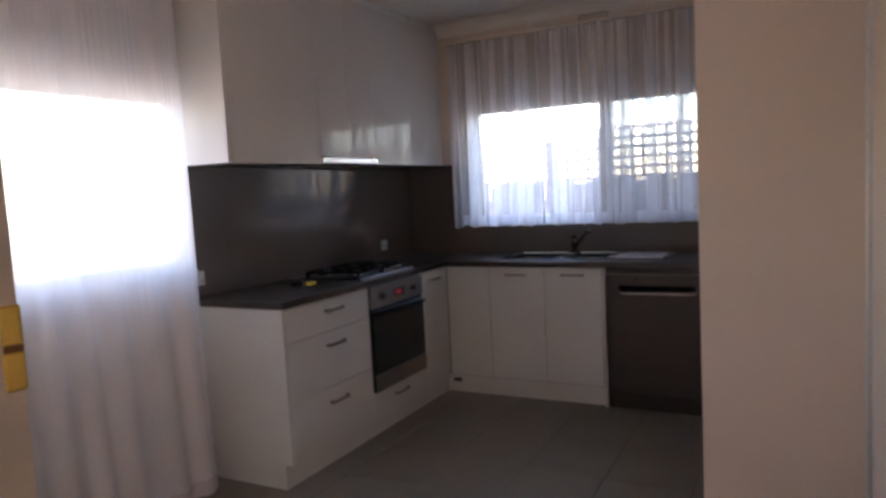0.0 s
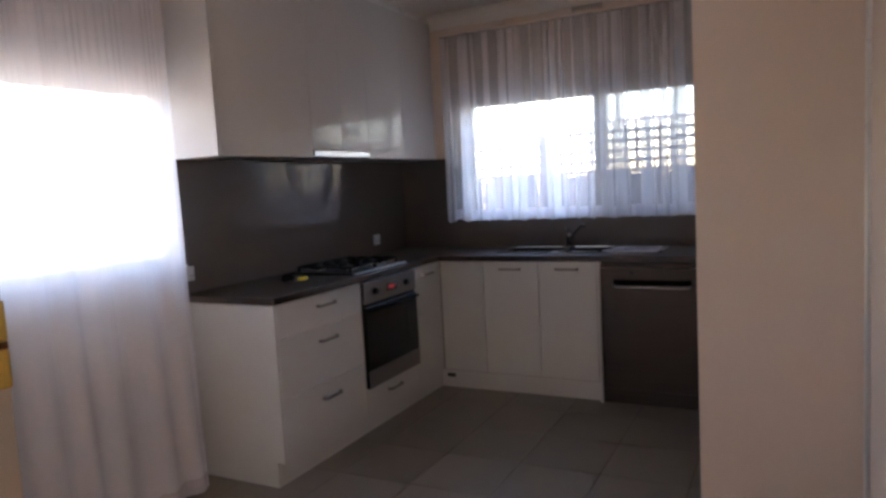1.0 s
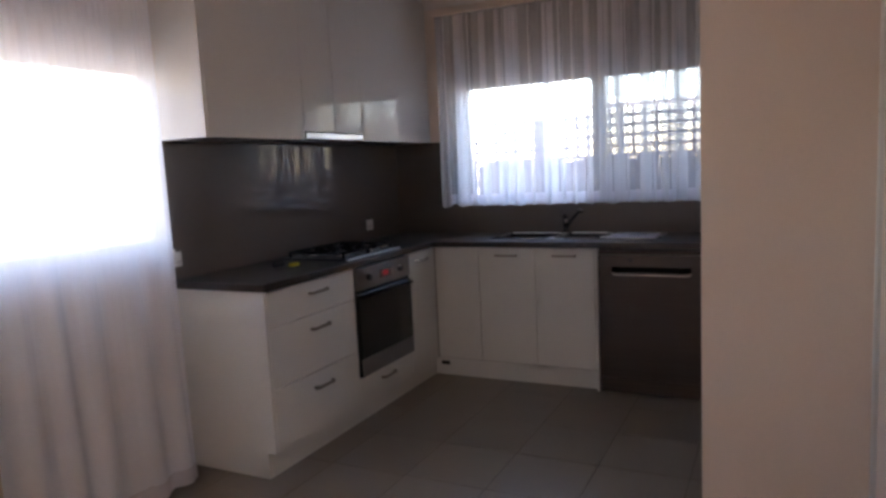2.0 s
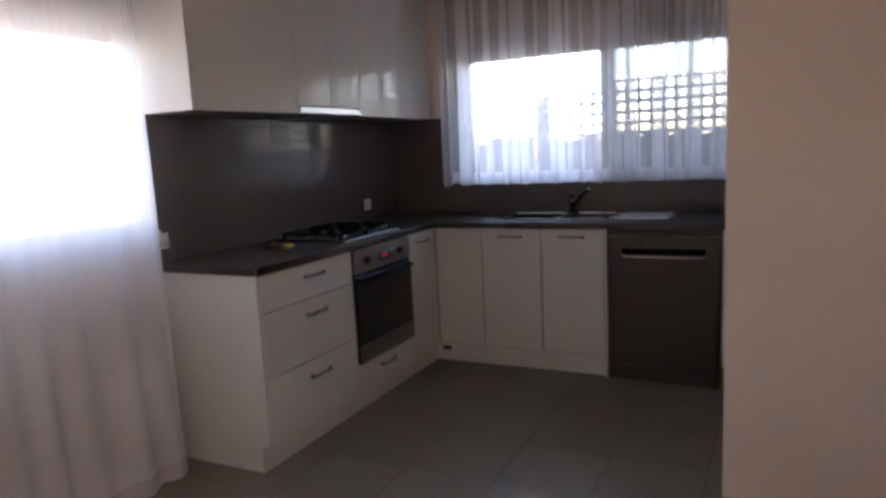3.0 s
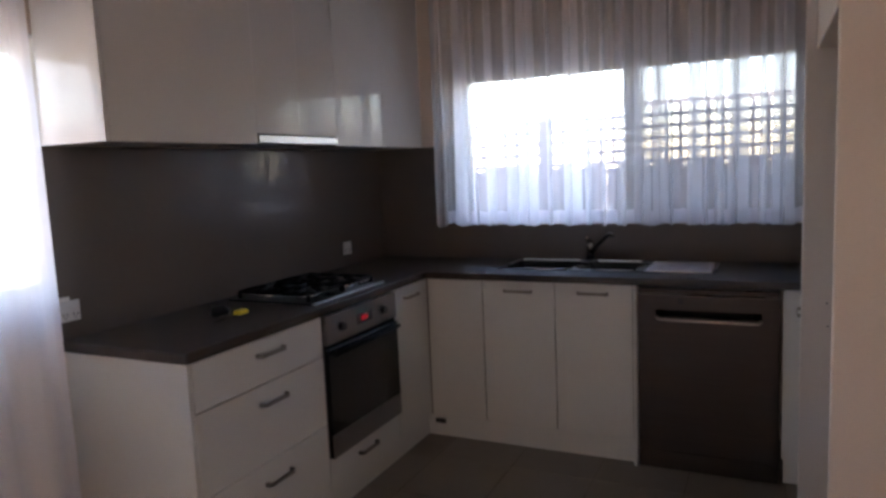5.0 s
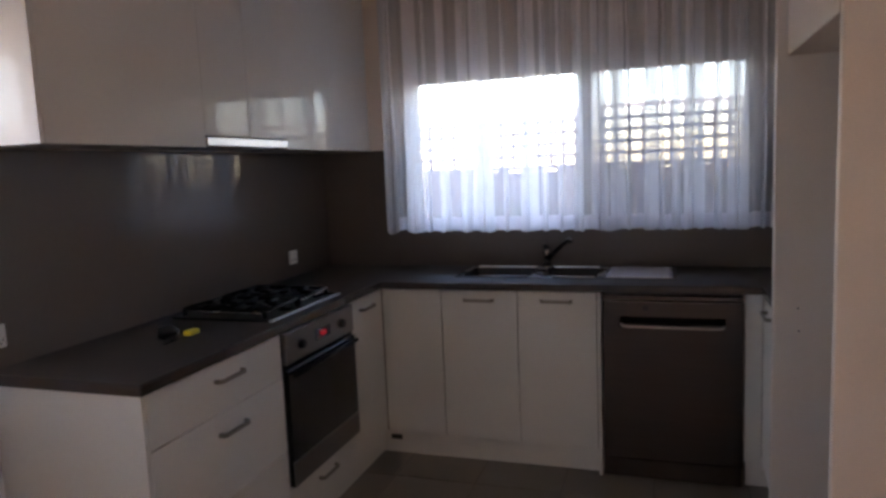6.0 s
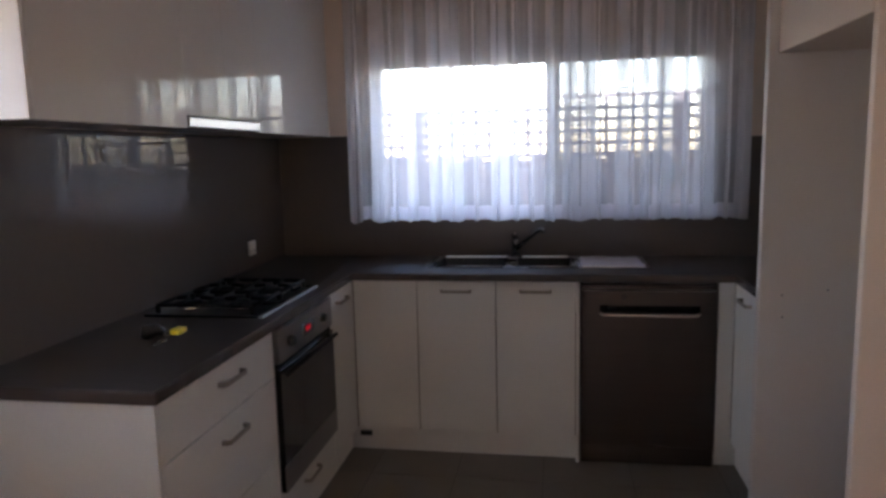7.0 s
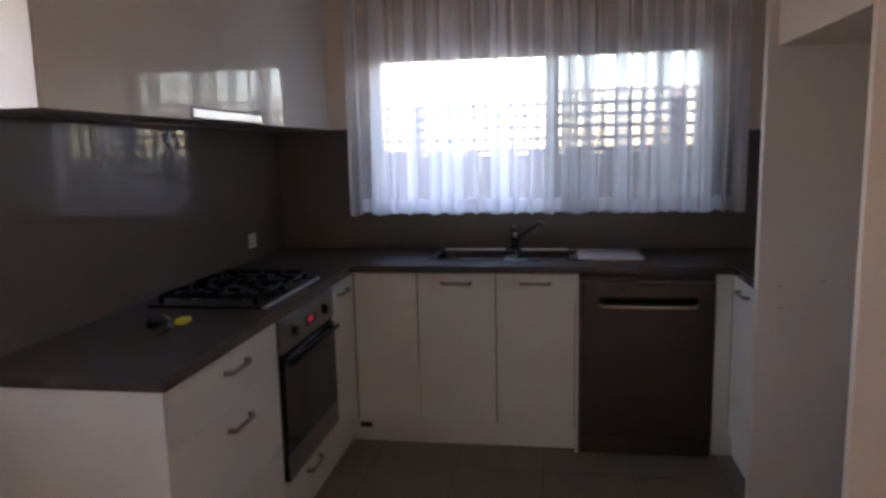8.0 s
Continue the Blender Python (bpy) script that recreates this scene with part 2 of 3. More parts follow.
for x, z in ((2.465, 0.905), (2.469, 0.818), (2.63, 0.928)):
    hole = new("screw_hole", mesh("screw_hole", tube(bmesh.new(), [(x, -0.999, z), (x, -1.0006, z)], 0.0035, 10), M_BLACK))
    hole.parent = pier
structure("wall_bulkhead", boxes((2.416, XR, -1.772, -0.998, 1.83, H), bevel=0.003), M_WALL, "cream painted bulkhead over the fridge alcove")
structure("ceiling", boxes((-T, XR + T, YB - T, T, H, H + 0.12)), M_CEIL, "plain white painted plaster ceiling", "ceiling")


def cornice(name, a, b, inward):
    """A coved plaster cornice from a to b under the ceiling."""
    bm = bmesh.new()
    prof = [(0.0, -0.09), (0.012, -0.09), (0.02, -0.065), (0.04, -0.04), (0.065, -0.02), (0.09, -0.012), (0.09, 0.0), (0.0, 0.0)]
    rings = [[bm.verts.new(Vector((p[0], p[1], H)) + Vector((inward[0] * d, inward[1] * d, h))) for d, h in prof] for p in (a, b)]
    k = len(prof)
    for i in range(k):
        bm.faces.new((rings[0][i], rings[0][(i + 1) % k], rings[1][(i + 1) % k], rings[1][i]))
    bm.faces.new(rings[0])
    bm.faces.new(rings[1][::-1])
    return structure(name, bm, M_CEIL, "white coved plaster cornice", "cornice")


bead = bmesh.new()
tube(bead, [(XR - 0.004, -1.806, ZF), (XR - 0.004, -1.806, H)], 0.016, 12)
structure("trim_corner_bead", bead, M_TRIM, "cream painted bead in the wall corner", "trim")

cornice("trim_cornice_north", (0.32, 0), (XR, 0), (0, -1))
cornice("trim_cornice_west", (0, YB), (0, -2.31), (1, 0))

# ---- outside ----
structure("ground", boxes((-40, 40, -40, 40, -0.45, -0.3)), M_CONCRETE, "weathered grey concrete yard around the house", "ground")
# Eaves out of view, cut back to let steeper skylight reach the curtains.
structure("wall_eave_west", boxes((-0.36, -T, YB - 0.6, 0.6, 2.5, 2.62)), M_TRIM, "unseen white eave lining, its depth set to shape the skylight", "eave")
structure("wall_eave_north", boxes((-T, XR + 0.6, T, 0.30, 2.5, 2.62)), M_TRIM, "unseen white eave lining, its depth set to shape the skylight", "eave")
# Assumed roof, out of view; it keeps the sun off the yard and fence.
roof = bmesh.new()
rv = [roof.verts.new(p) for p in ((-0.4, YB - 0.7, 2.79), (9, YB - 0.7, 2.79), (9, 0.36, 2.79), (-0.4, 0.36, 2.79), (1.5, -3.0, 4.75), (6.5, -3.0, 4.75))]
for q in ((0, 1, 5, 4), (1, 2, 5), (2, 3, 4, 5), (3, 0, 4), (3, 2, 1, 0)):
    roof.faces.new([rv[i] for i in q])
structure("roof", roof, M_ROOF, "unseen grey hipped roof added to shade the yard and fence", "roof")
# Added reflector: a sunlit wall that bounces light in, taller near the fill window.
nb = thing("bounce_wall", "tan rendered wall added to bounce sunlight into the side windows", "wall", at=(-3.2, -3, -0.3))
part("wall_panel", boxes((-0.1, 0.1, -7, -1.3, 0, 2.2)), M_RENDER, nb)
part("coping", boxes((-0.13, 0.13, -7, -1.3, 2.2, 2.27), bevel=0.01), M_CONCRETE, nb)
part("wall_panel", boxes((-0.1, 0.1, -1.3, 7, 0, 1.25)), M_RENDER, nb)
part("coping", boxes((-0.13, 0.13, -1.29, 7, 1.25, 1.32), bevel=0.01), M_CONCRETE, nb)


# ---- windows ----
def window(name, label, length, height, mullion, m, screen=False, single=False, glass=None):
    """A sliding window in its own frame: x along the wall, y outwards, z up from the sill."""
    top = thing(name, label, "window")
    top["kind"] = "structure"
    f = 0.045
    frame_ob = part("window_frame", boxes((0, length, 0.05, 0.12, 0, f), (0, length, 0.05, 0.12, height - f, height), (0, f, 0.05, 0.12, f, height - f), (length - f, length, 0.05, 0.12, f, height - f), bevel=0.003), M_TRIM, top)
    halves = ((f, length - f),) if single else ((f, mullion - 0.038), (mullion + 0.038, length - f))
    if not single:
        part("mullion", boxes((mullion - 0.038, mullion + 0.038, 0.045, 0.125, f, height - f), bevel=0.003), M_TRIM, top)
    for i, (a, b) in enumerate(halves):
        p = part("pane", boxes((a, b, 0.083 + 0.012 * i, 0.087 + 0.012 * i, f, height - f)), glass or M_GLASS, top)
        p.visible_shadow = False
        part("sash", boxes((a, b, 0.07, 0.10, f, f + 0.03), bevel=0.002), M_TRIM, top)
        part("sash", boxes((a, b, 0.07, 0.10, height - f - 0.02, height - f), bevel=0.002), M_TRIM, top)
    if screen:
        p = part("insect_screen", boxes((mullion + 0.038, length - f, 0.108, 0.109, f, height - f)), M_SCREEN, top, "grey woven insect screen")
    part("window_sill", boxes((0.0, length, -0.012, 0.05, -0.001, 0.022), bevel=0.004), M_TRIM, top)
    part("outer_sill", boxes((-0.02, length + 0.02, 0.125, 0.21, -0.03, 0.0), bevel=0.004), M_TRIM, top)
    part("reveal", boxes((0.0, 0.008, 0.0, 0.05, 0.022, height), (length - 0.008, length, 0.0, 0.05, 0.022, height), (0.008, length - 0.008, 0.0, 0.05, height - 0.008, height)), M_TRIM, top)
    top.matrix_world = m
    return top


window("window_1", "white framed sliding kitchen window over the sink", W1[1] - W1[0], W1[3] - W1[2], 1.577 - W1[0], pose(W1[0], 0, W1[2]), True, glass=M_DIMGLASS)
window("window_2", "white framed side window behind sheer curtain", W2[1] - W2[0], W2[3] - W2[2], 0.46, pose(0, W2[0], W2[2], 0, 0, 90), single=True)
# added out of view, to bring fill light into the room
window("window_fill", "unseen white framed window added to light the room from behind", W3[1] - W3[0], W3[3] - W3[2], 0.97, pose(0, W3[0], W3[2], 0, 0, 90))


def curtain(name, label, length, height, m, seed, wave=0.11, amp=0.02, cloth=None, gathers=None, flare=0.0, fine=0.003, belly=0.0, reach=0.1):
    """A hanging voile curtain: x along, y out of the room, z up from its hem. A waving sheet, and where gathers
    is given (narrowest, widest), pleats at uneven steps in which the cloth lies several layers deep."""
    rnd = random.Random(seed)
    top = thing(name, label, "curtain")

    def wander(x, v):
        return 0.014 * (1 - v) * noise.noise(Vector((x * 5, v * 1.2, seed + 9))) + flare * (1 - v) * x / length

    def depth(x, v):
        phase = x / wave + 0.8 * noise.noise(Vector((x * 2.3, v * 0.4, seed)))
        big = amp * (0.55 + 0.55 * (1 - v)) * (0.45 + 0.9 * abs(noise.noise(Vector((x * 3.1, 0.3, seed + 4)))))
        close = fine * v ** 1.5 * math.sin(2 * math.pi * x / 0.037 + 4 * noise.noise(Vector((x * 6, 0, seed + 2))))
        return big * math.sin(2 * math.pi * phase) + close + 0.006 * noise.noise(Vector((x * 7, v * 3, seed)))

    def lift(x, v):
        return 0.014 * (noise.noise(Vector((x * 14, 0, seed + 6))) + 0.5 * noise.noise(Vector((x * 45, 0, seed)))) * (1 - v) ** 4

    def sheet(x0, x1, cols, v0, v1, rows, bulge=None):
        bm = bmesh.new()
        g = []
        for k in range(rows + 1):
            v = v0 + (v1 - v0) * k / rows
            line = []
            for c in range(cols + 1):
                u = 2 * c / cols - 1
                x, off = (x0 + x1) / 2 + (x1 - x0) / 2 * u, 0.0015
                if bulge is None:
                    off = 0.0
                elif bulge:
                    x = (x0 + x1) / 2 + (x1 - x0) / 2 * u * (1.1 - 0.22 * v)
                    off = 0.004 + bulge * math.cos(u * math.pi / 2) * (1.2 - 0.5 * v)
                line.append(bm.verts.new((x + wander(x, v), -depth(x, v) - off - belly * (1 - v) ** 1.3, v * height + lift(x, v) - (0.006 * (1 - v) if bulge else 0))))
            g.append(line)
        for k in range(rows):
            for c in range(cols):
                bm.faces.new((g[k][c], g[k][c + 1], g[k + 1][c + 1], g[k + 1][c])).smooth = True
        return bm
    n = int(length / 0.006)
    part("voile", sheet(0, length, n, 0, 0.985, 16), cloth or M_SHEER, top)
    part("hem", sheet(0, length, n, 0, 0.075 / height, 2, 0), M_HEM, top, "doubled white hem")
    part("heading", sheet(0, length, n, 0.975, 1.0, 1, 0), M_SHEER, top, "gathered white heading tape")
    if gathers:
        x = 0.0
        while x < length - 0.02:
            w = min(rnd.choice((1.0, 0.8, 0.5, 0.3, 0.2)) * rnd.uniform(*gathers), length - x)
            part("pleat", sheet(x, x + w, 10, 0, 0.985, 14, rnd.uniform(0.008, 0.02)), M_GATHER, top)
            if w > 0.6 * gathers[1]:
                a = x + w * rnd.uniform(0.15, 0.5)
                part("pleat", sheet(a, a + w * 0.3, 8, 0, 0.985, 14, 0.024), M_GATHER, top)
            x += w + rnd.choice((0.4, 0.8, 1.0, 1.8)) * rnd.uniform(0.02, 0.042)
        part("pleat", sheet(length - 0.075, length, 10, 0, 0.985, 14, 0.022), M_GATHER, top)
        part("pleat", sheet(0.005, 0.06, 10, 0, 0.985, 14, 0.022), M_GATHER, top)
    part("track", boxes((-0.03, length + 0.03, -0.012, 0.012, height - 0.006, height + 0.012), bevel=0.003), M_WALL, top)
    for x in (0.04, length / 2, length - 0.04):
        part("bracket", boxes((x - 0.012, x + 0.012, 0.012, reach, height - 0.004, height + 0.012), bevel=0.002), M_TRIM, top)
    top.matrix_world = m
    return top


curtain("sheer_curtain", "white sheer voile curtain gathered over the kitchen window", 2.10, 1.36, pose(0.46, -0.13, 1.129), 3, amp=0.014, gathers=(0.05, 0.12), reach=0.13)
curtain("sheer_curtain", "floor length white sheer curtain over the side window", 1.045, 2.53, pose(0.115, -3.42, ZF + 0.015, 0, 0, 90), 11, wave=0.19, amp=0.026, cloth=M_SHEER_LONG, flare=-0.03, belly=0.1)


# ---- kitchen cabinets ----
FX, FY, KICK, BOT, TOPZ = 0.585, -0.565, 0.098, 0.104, 0.872


def handle(parent, c, axis, out, length=0.155):
    """A flat bow handle centred at c, along axis, standing off towards out."""
    c, a, o = Vector(c), Vector(axis), Vector(out)
    up = a.cross(o)
    bm = bmesh.new()
    h = length / 2
    prof = [(-h, 0.0), (-h + 0.004, 0.020), (-h + 0.014, 0.028), (h - 0.014, 0.028), (h - 0.004, 0.020), (h, 0.0)]
    inner = [(-h + 0.010, 0.0), (-h + 0.012, 0.018), (-h + 0.018, 0.0225), (h - 0.018, 0.0225), (h - 0.012, 0.018), (h - 0.010, 0.0)]
    ring = []
    for s in (-0.007, 0.007):
        ring.append([[bm.verts.new(c + a * p + o * q + up * s) for p, q in line] for line in (prof, inner)])
    for k in range(5):
        A, B = ring
        bm.faces.new((A[0][k], A[0][k + 1], B[0][k + 1], B[0][k]))
        bm.faces.new((A[1][k], B[1][k], B[1][k + 1], A[1][k + 1]))
        bm.faces.new((A[0][k], A[1][k], A[1][k + 1], A[0][k + 1]))
        bm.faces.new((B[0][k], B[0][k + 1], B[1][k + 1], B[1][k]))
    for k in (0, 5):
        bm.faces.new((ring[0][0][k], ring[1][0][k], ring[1][1][k], ring[0][1][k]))
    return part("handle", bm, M_NICKEL, parent, "brushed nickel bow handle")


def front_x(parent, name, y0, y1, z0, z1, hz=None, hy=None, mat=None):
    """A door or drawer front on the left run, which faces +x."""
    p = part(name, boxes((FX - 0.018, FX, y0 + 0.002, y1 - 0.002, z0 + 0.002, z1 - 0.002), bevel=0.0012), mat or M_CAB, parent)
    if hz:
        handle(p, (FX, (y0 + y1) / 2 if hy is None else hy, hz), (0, 1, 0), (1, 0, 0))
    return p


def front_y(parent, name, x0, x1, z0, z1, hz=None):
    p = part(name, boxes((x0 + 0.0026, x1 - 0.0026, FY, FY + 0.018, z0 + 0.002, z1 - 0.002), bevel=0.0012), M_CAB, parent)
    if hz:
        handle(p, ((x0 + x1) / 2, FY, hz), (1, 0, 0), (0, -1, 0))
    return p


c = thing("drawer_cabinet", "white base cabinet with three drawers and end panel", "cabinet")
part("body", boxes((0.02, FX - 0.02, -2.268, -1.55, KICK, 0.874)), M_CARCASS, c)
part("end_panel", prism_y([(0.004, ZF), (FX - 0.046, ZF), (FX - 0.046, KICK), (FX, KICK), (FX, 0.875), (0.004, 0.875)], -2.288, -2.27), M_CAB, c)
front_x(c, "drawer", -2.268, -1.55, 0.70, TOPZ, 0.812, -1.885)
front_x(c, "drawer", -2.268, -1.55, 0.402, 0.70, 0.628, -1.885)
front_x(c, "drawer", -2.268, -1.55, BOT, 0.402, 0.322, -1.885)
part("kickboard", boxes((FX - 0.062, FX - 0.046, -2.268, -1.55, ZF, KICK)), M_CAB, c)

c = thing("oven_cabinet", "white oven housing with a drawer under the oven", "cabinet")
part("body", boxes((0.02, FX - 0.02, -1.547, -1.541, KICK, 0.874), (0.02, FX - 0.02, -0.944, -0.938, KICK, 0.874), (0.02, FX - 0.02, -1.541, -0.944, KICK, 0.24)), M_CARCASS, c)
front_x(c, "drawer", -1.55, -0.935, BOT, 0.243, 0.187, -1.25)
part("kickboard", boxes((FX - 0.062, FX - 0.046, -1.55, -0.935, ZF, KICK)), M_CAB, c)

c = thing("corner_cabinet", "white corner base cabinet between oven and sink", "cabinet")
part("body", boxes((0.02, FX - 0.02, -0.935, -0.02, KICK, 0.874), (FX - 0.02, 0.912, FY + 0.02, -0.02, KICK, 0.874)), M_CARCASS, c)
front_x(c, "door", -0.935, FY - 0.002, BOT, TOPZ, 0.815, -0.765)
front_y(c, "blank_panel", FX + 0.002, 0.912, BOT, TOPZ)
part("kickboard", boxes((FX - 0.062, FX - 0.046, -0.935, FY + 0.046, ZF, KICK)), M_CAB, c)
part("kickboard", boxes((FX - 0.046, 0.912, FY + 0.046, FY + 0.062, ZF, KICK)), M_CAB, c)
part("kick_vent", boxes((0.583, 0.645, FY + 0.038, FY + 0.046, 0.042, 0.068), bevel=0.002), M_BLACK, c, "small black vent in the kickboard")

c = thing("sink_cabinet", "white two door cabinet under the sink", "cabinet")
part("body", boxes((0.914, 1.688, FY + 0.02, -0.02, KICK, 0.70)), M_CARCASS, c)
front_y(c, "door", 0.912, 1.302, BOT, TOPZ, 0.822)
front_y(c, "door", 1.302, 1.684, BOT, TOPZ, 0.824)
part("kickboard", boxes((0.912, 1.684, FY + 0.046, FY + 0.062, ZF, KICK)), M_CAB, c)
part("end_panel", boxes((1.6855, 1.7015, FY - 0.002, -0.02, ZF, 0.875), bevel=0.001), M_CAB, c)

c = thing("side_cabinet", "white base cabinet on the short return run", "cabinet")
part("body", boxes((2.42, XR - 0.004, -0.95, -0.02, KICK, 0.874)), M_CARCASS, c)
part("filler_panel", boxes((2.329, 2.40, FY, FY + 0.018, KICK, TOPZ), bevel=0.001), M_CAB, c)
part("door", boxes((2.402, 2.42, -0.948, FY - 0.003, BOT, TOPZ), bevel=0.0015), M_CAB, c)
handle(c, (2.402, -0.76, 0.818), (0, -1, 0), (-1, 0, 0))
part("kickboard", boxes((2.34, 2.436, FY + 0.046, FY + 0.062, ZF, KICK), (2.436, 2.452, -0.95, FY + 0.05, ZF, KICK)), M_CAB, c)

# one worktop over all runs, with the sink cut out
BZ0, BZ1 = 0.877, 0.912
SX0, SX1, SY0, SY1 = 0.962, 1.685, -0.41, -0.075
wt = thing("worktop", "dark grey laminate worktop running round the kitchen", "worktop")


def slab(xs, ys, keep, z0, z1):
    """One closed slab over the cells of a grid for which keep(x, y) holds."""
    bm = bmesh.new()
    vs = {}

    def vert(i, j, z):
        if (i, j, z) not in vs:
            vs[i, j, z] = bm.verts.new((xs[i], ys[j], z))
        return vs[i, j, z]
    cells = {(i, j) for i in range(len(xs) - 1) for j in range(len(ys) - 1) if keep((xs[i] + xs[i + 1]) / 2, (ys[j] + ys[j + 1]) / 2)}
    for i, j in cells:
        for z in (z0, z1):
            bm.faces.new([vert(i + a, j + b, z) for a, b in ((0, 0), (1, 0), (1, 1), (0, 1))])
        for di, dj, a, b in ((-1, 0, (0, 0), (0, 1)), (1, 0, (1, 0), (1, 1)), (0, -1, (0, 0), (1, 0)), (0, 1, (0, 1), (1, 1))):
            if (i + di, j + dj) not in cells:
                bm.faces.new((vert(i + a[0], j + a[1], z0), vert(i + b[0], j + b[1], z0), vert(i + b[0], j + b[1], z1), vert(i + a[0], j + a[1], z1)))
    return bm


def on_worktop(x, y):
    sink = SX0 < x < SX1 and SY0 < y < SY1
    return (y > -0.592 or x < 0.592 or (x > 2.398 and y > -0.952)) and not sink


part("top", slab((0.002, 0.592, SX0, SX1, 2.398, XR - 0.002), (-2.296, -0.952, -0.592, SY0, SY1, -0.002), on_worktop, BZ0, BZ1), M_BENCH, wt)
part("front_edging", boxes((0.592, 0.60, -2.296, -0.60, BZ0, BZ1 - 0.001), (0.592, 2.39, -0.60, -0.592, BZ0, BZ1 - 0.001), (2.39, 2.398, -0.952, -0.60, BZ0, BZ1 - 0.001), (0.002, 0.60, -2.302, -2.296, BZ0, BZ1 - 0.001), bevel=0.003, segs=2), M_BENCHEDGE, wt, "brown square worktop edging")

sp = thing("splashback", "glossy taupe glass splashback behind the cooktop", "splashback")
part("glass_panel", boxes((0.0, 0.008, -2.296, -0.009, BZ1, 1.598), bevel=0.001), M_SPLASH, sp)
part("glass_panel", boxes((0.0, W1[0] - 0.0, -0.008, 0.0, BZ1, 1.598), (W1[0], W1[1], -0.008, 0.0, BZ1, W1[2] - 0.004), (W1[1], XR, -0.008, 0.0, BZ1, 1.54), bevel=0.0008), M_SPLASH, sp)
part("edge_strip", boxes((0.0, 0.012, -2.304, -2.297, BZ1, 1.598)), M_TRIM, sp, "white edge strip")

# ---- wall cabinets and range hood ----
UX, UB, UT = 0.312, 1.598, 2.62


def wall_unit(name, label, y0, y1, z0, doors, gap=0.0003):
    u = thing(name, label, "cabinet", "wall cabinets")
    # dark board, so the underside reads as shaded
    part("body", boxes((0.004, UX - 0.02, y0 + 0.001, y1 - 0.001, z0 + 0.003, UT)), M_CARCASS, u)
    w = (y1 - y0) / doors
    for i in range(doors):
        part("door", boxes((UX - 0.018, UX, y0 + i * w + gap, y0 + (i + 1) * w - gap, z0, UT), bevel=0.0006), M_GLOSS, u)
    return u


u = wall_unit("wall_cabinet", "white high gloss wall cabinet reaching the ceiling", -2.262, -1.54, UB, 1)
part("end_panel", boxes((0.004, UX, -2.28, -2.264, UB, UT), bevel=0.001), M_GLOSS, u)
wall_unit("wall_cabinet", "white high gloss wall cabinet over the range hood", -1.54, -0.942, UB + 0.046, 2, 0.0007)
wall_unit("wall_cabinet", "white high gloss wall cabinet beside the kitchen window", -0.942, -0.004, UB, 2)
structure("trim_cabinet_infill", boxes((0.004, UX - 0.006, -2.28, -0.004, UT + 0.002, H)), M_TRIM, "white infill strip over the wall cabinets", "infill")

hd = thing("range_hood", "slide-out range hood with a stainless front lip", "range hood")
part("body", boxes((0.03, 0.285, -1.53, -0.952, UB + 0.012, UB + 0.045)), M_BLACK, hd)
part("front_lip", boxes((0.287, 0.318, -1.536, -0.946, UB + 0.006, UB + 0.040), bevel=0.003, segs=2), M_STEEL, hd, "stainless steel slide-out lip")
for i in range(2):
    y = -1.50 + i * 0.27
    ft = part("filter", boxes((0.045, 0.27, y - 0.005, y + 0.255, UB + 0.0095, UB + 0.0115)), M_DARKSTEEL, hd, "slatted grease filter")
    for k in range(12):
        part("slat", boxes((0.05 + 0.018 * k, 0.061 + 0.018 * k, y, y + 0.25, UB + 0.002, UB + 0.0095)), M_DARKSTEEL, ft)
part("switch", boxes((0.262, 0.28, -1.30, -1.18, UB + 0.006, UB + 0.012), bevel=0.002), M_BLACK, hd)

# ---- oven and cooktop ----
ov = thing("oven", "stainless steel built-in oven with dark glass door", "oven")
part("body", boxes((0.06, FX - 0.004, -1.538, -0.947, 0.247, 0.868)), M_BLACK, ov)
pn = part("control_panel", boxes((FX - 0.004, FX + 0.016, -1.540, -0.945, 0.742, 0.868), bevel=0.003, segs=2), M_PANEL, ov, "stainless control panel")
for y in (-1.43, -1.075):
    kn = part("knob", tube(bmesh.new(), [(FX + 0.016, y, 0.805), (FX + 0.034, y, 0.805), (FX + 0.037, y, 0.805)], [0.02, 0.017, 0.014], 20), M_BLACK, pn)
part("clock_bezel", boxes((FX + 0.016, FX + 0.018, -1.305, -1.175, 0.782, 0.83), bevel=0.001), M_SMOKE, pn)
# clock digits, lit red, as bars
digits = bmesh.new()
for k, y in enumerate((-1.264, -1.252, -1.238, -1.226)):
    for dz in (0.798, 0.806, 0.814):
        box(digits, FX + 0.018, FX + 0.019, y, y + 0.008, dz - 0.0012, dz + 0.0012)
    for dy in (0.0, 0.0064):
        box(digits, FX + 0.018, FX + 0.0188, y + dy, y + dy + 0.0016, 0.7995, 0.8125)
part("clock_display", digits, M_LED, pn, "red lit clock display")
dr = part("oven_door", boxes((FX - 0.002, FX + 0.014, -1.540, -0.945, 0.247, 0.722), bevel=0.003, segs=2), M_MATT, ov, "dark glazed oven door")
part("door_glass", boxes((FX + 0.014, FX + 0.019, -1.540, -0.945, 0.352, 0.722), bevel=0.0015), M_OVENGLASS, dr, "dark oven glass")
part("bottom_strip", boxes((FX + 0.014, FX + 0.020, -1.540, -0.945, 0.249, 0.350), bevel=0.0015), M_PANEL, dr, "grey steel lower strip")
part("vent_gap", boxes((FX - 0.004, FX + 0.006, -1.538, -0.947, 0.724, 0.740)), M_MATT, ov)
oh = bmesh.new()
tube(oh, [(FX + 0.038, -1.525, 0.703), (FX + 0.038, -0.96, 0.703)], 0.009, 14)
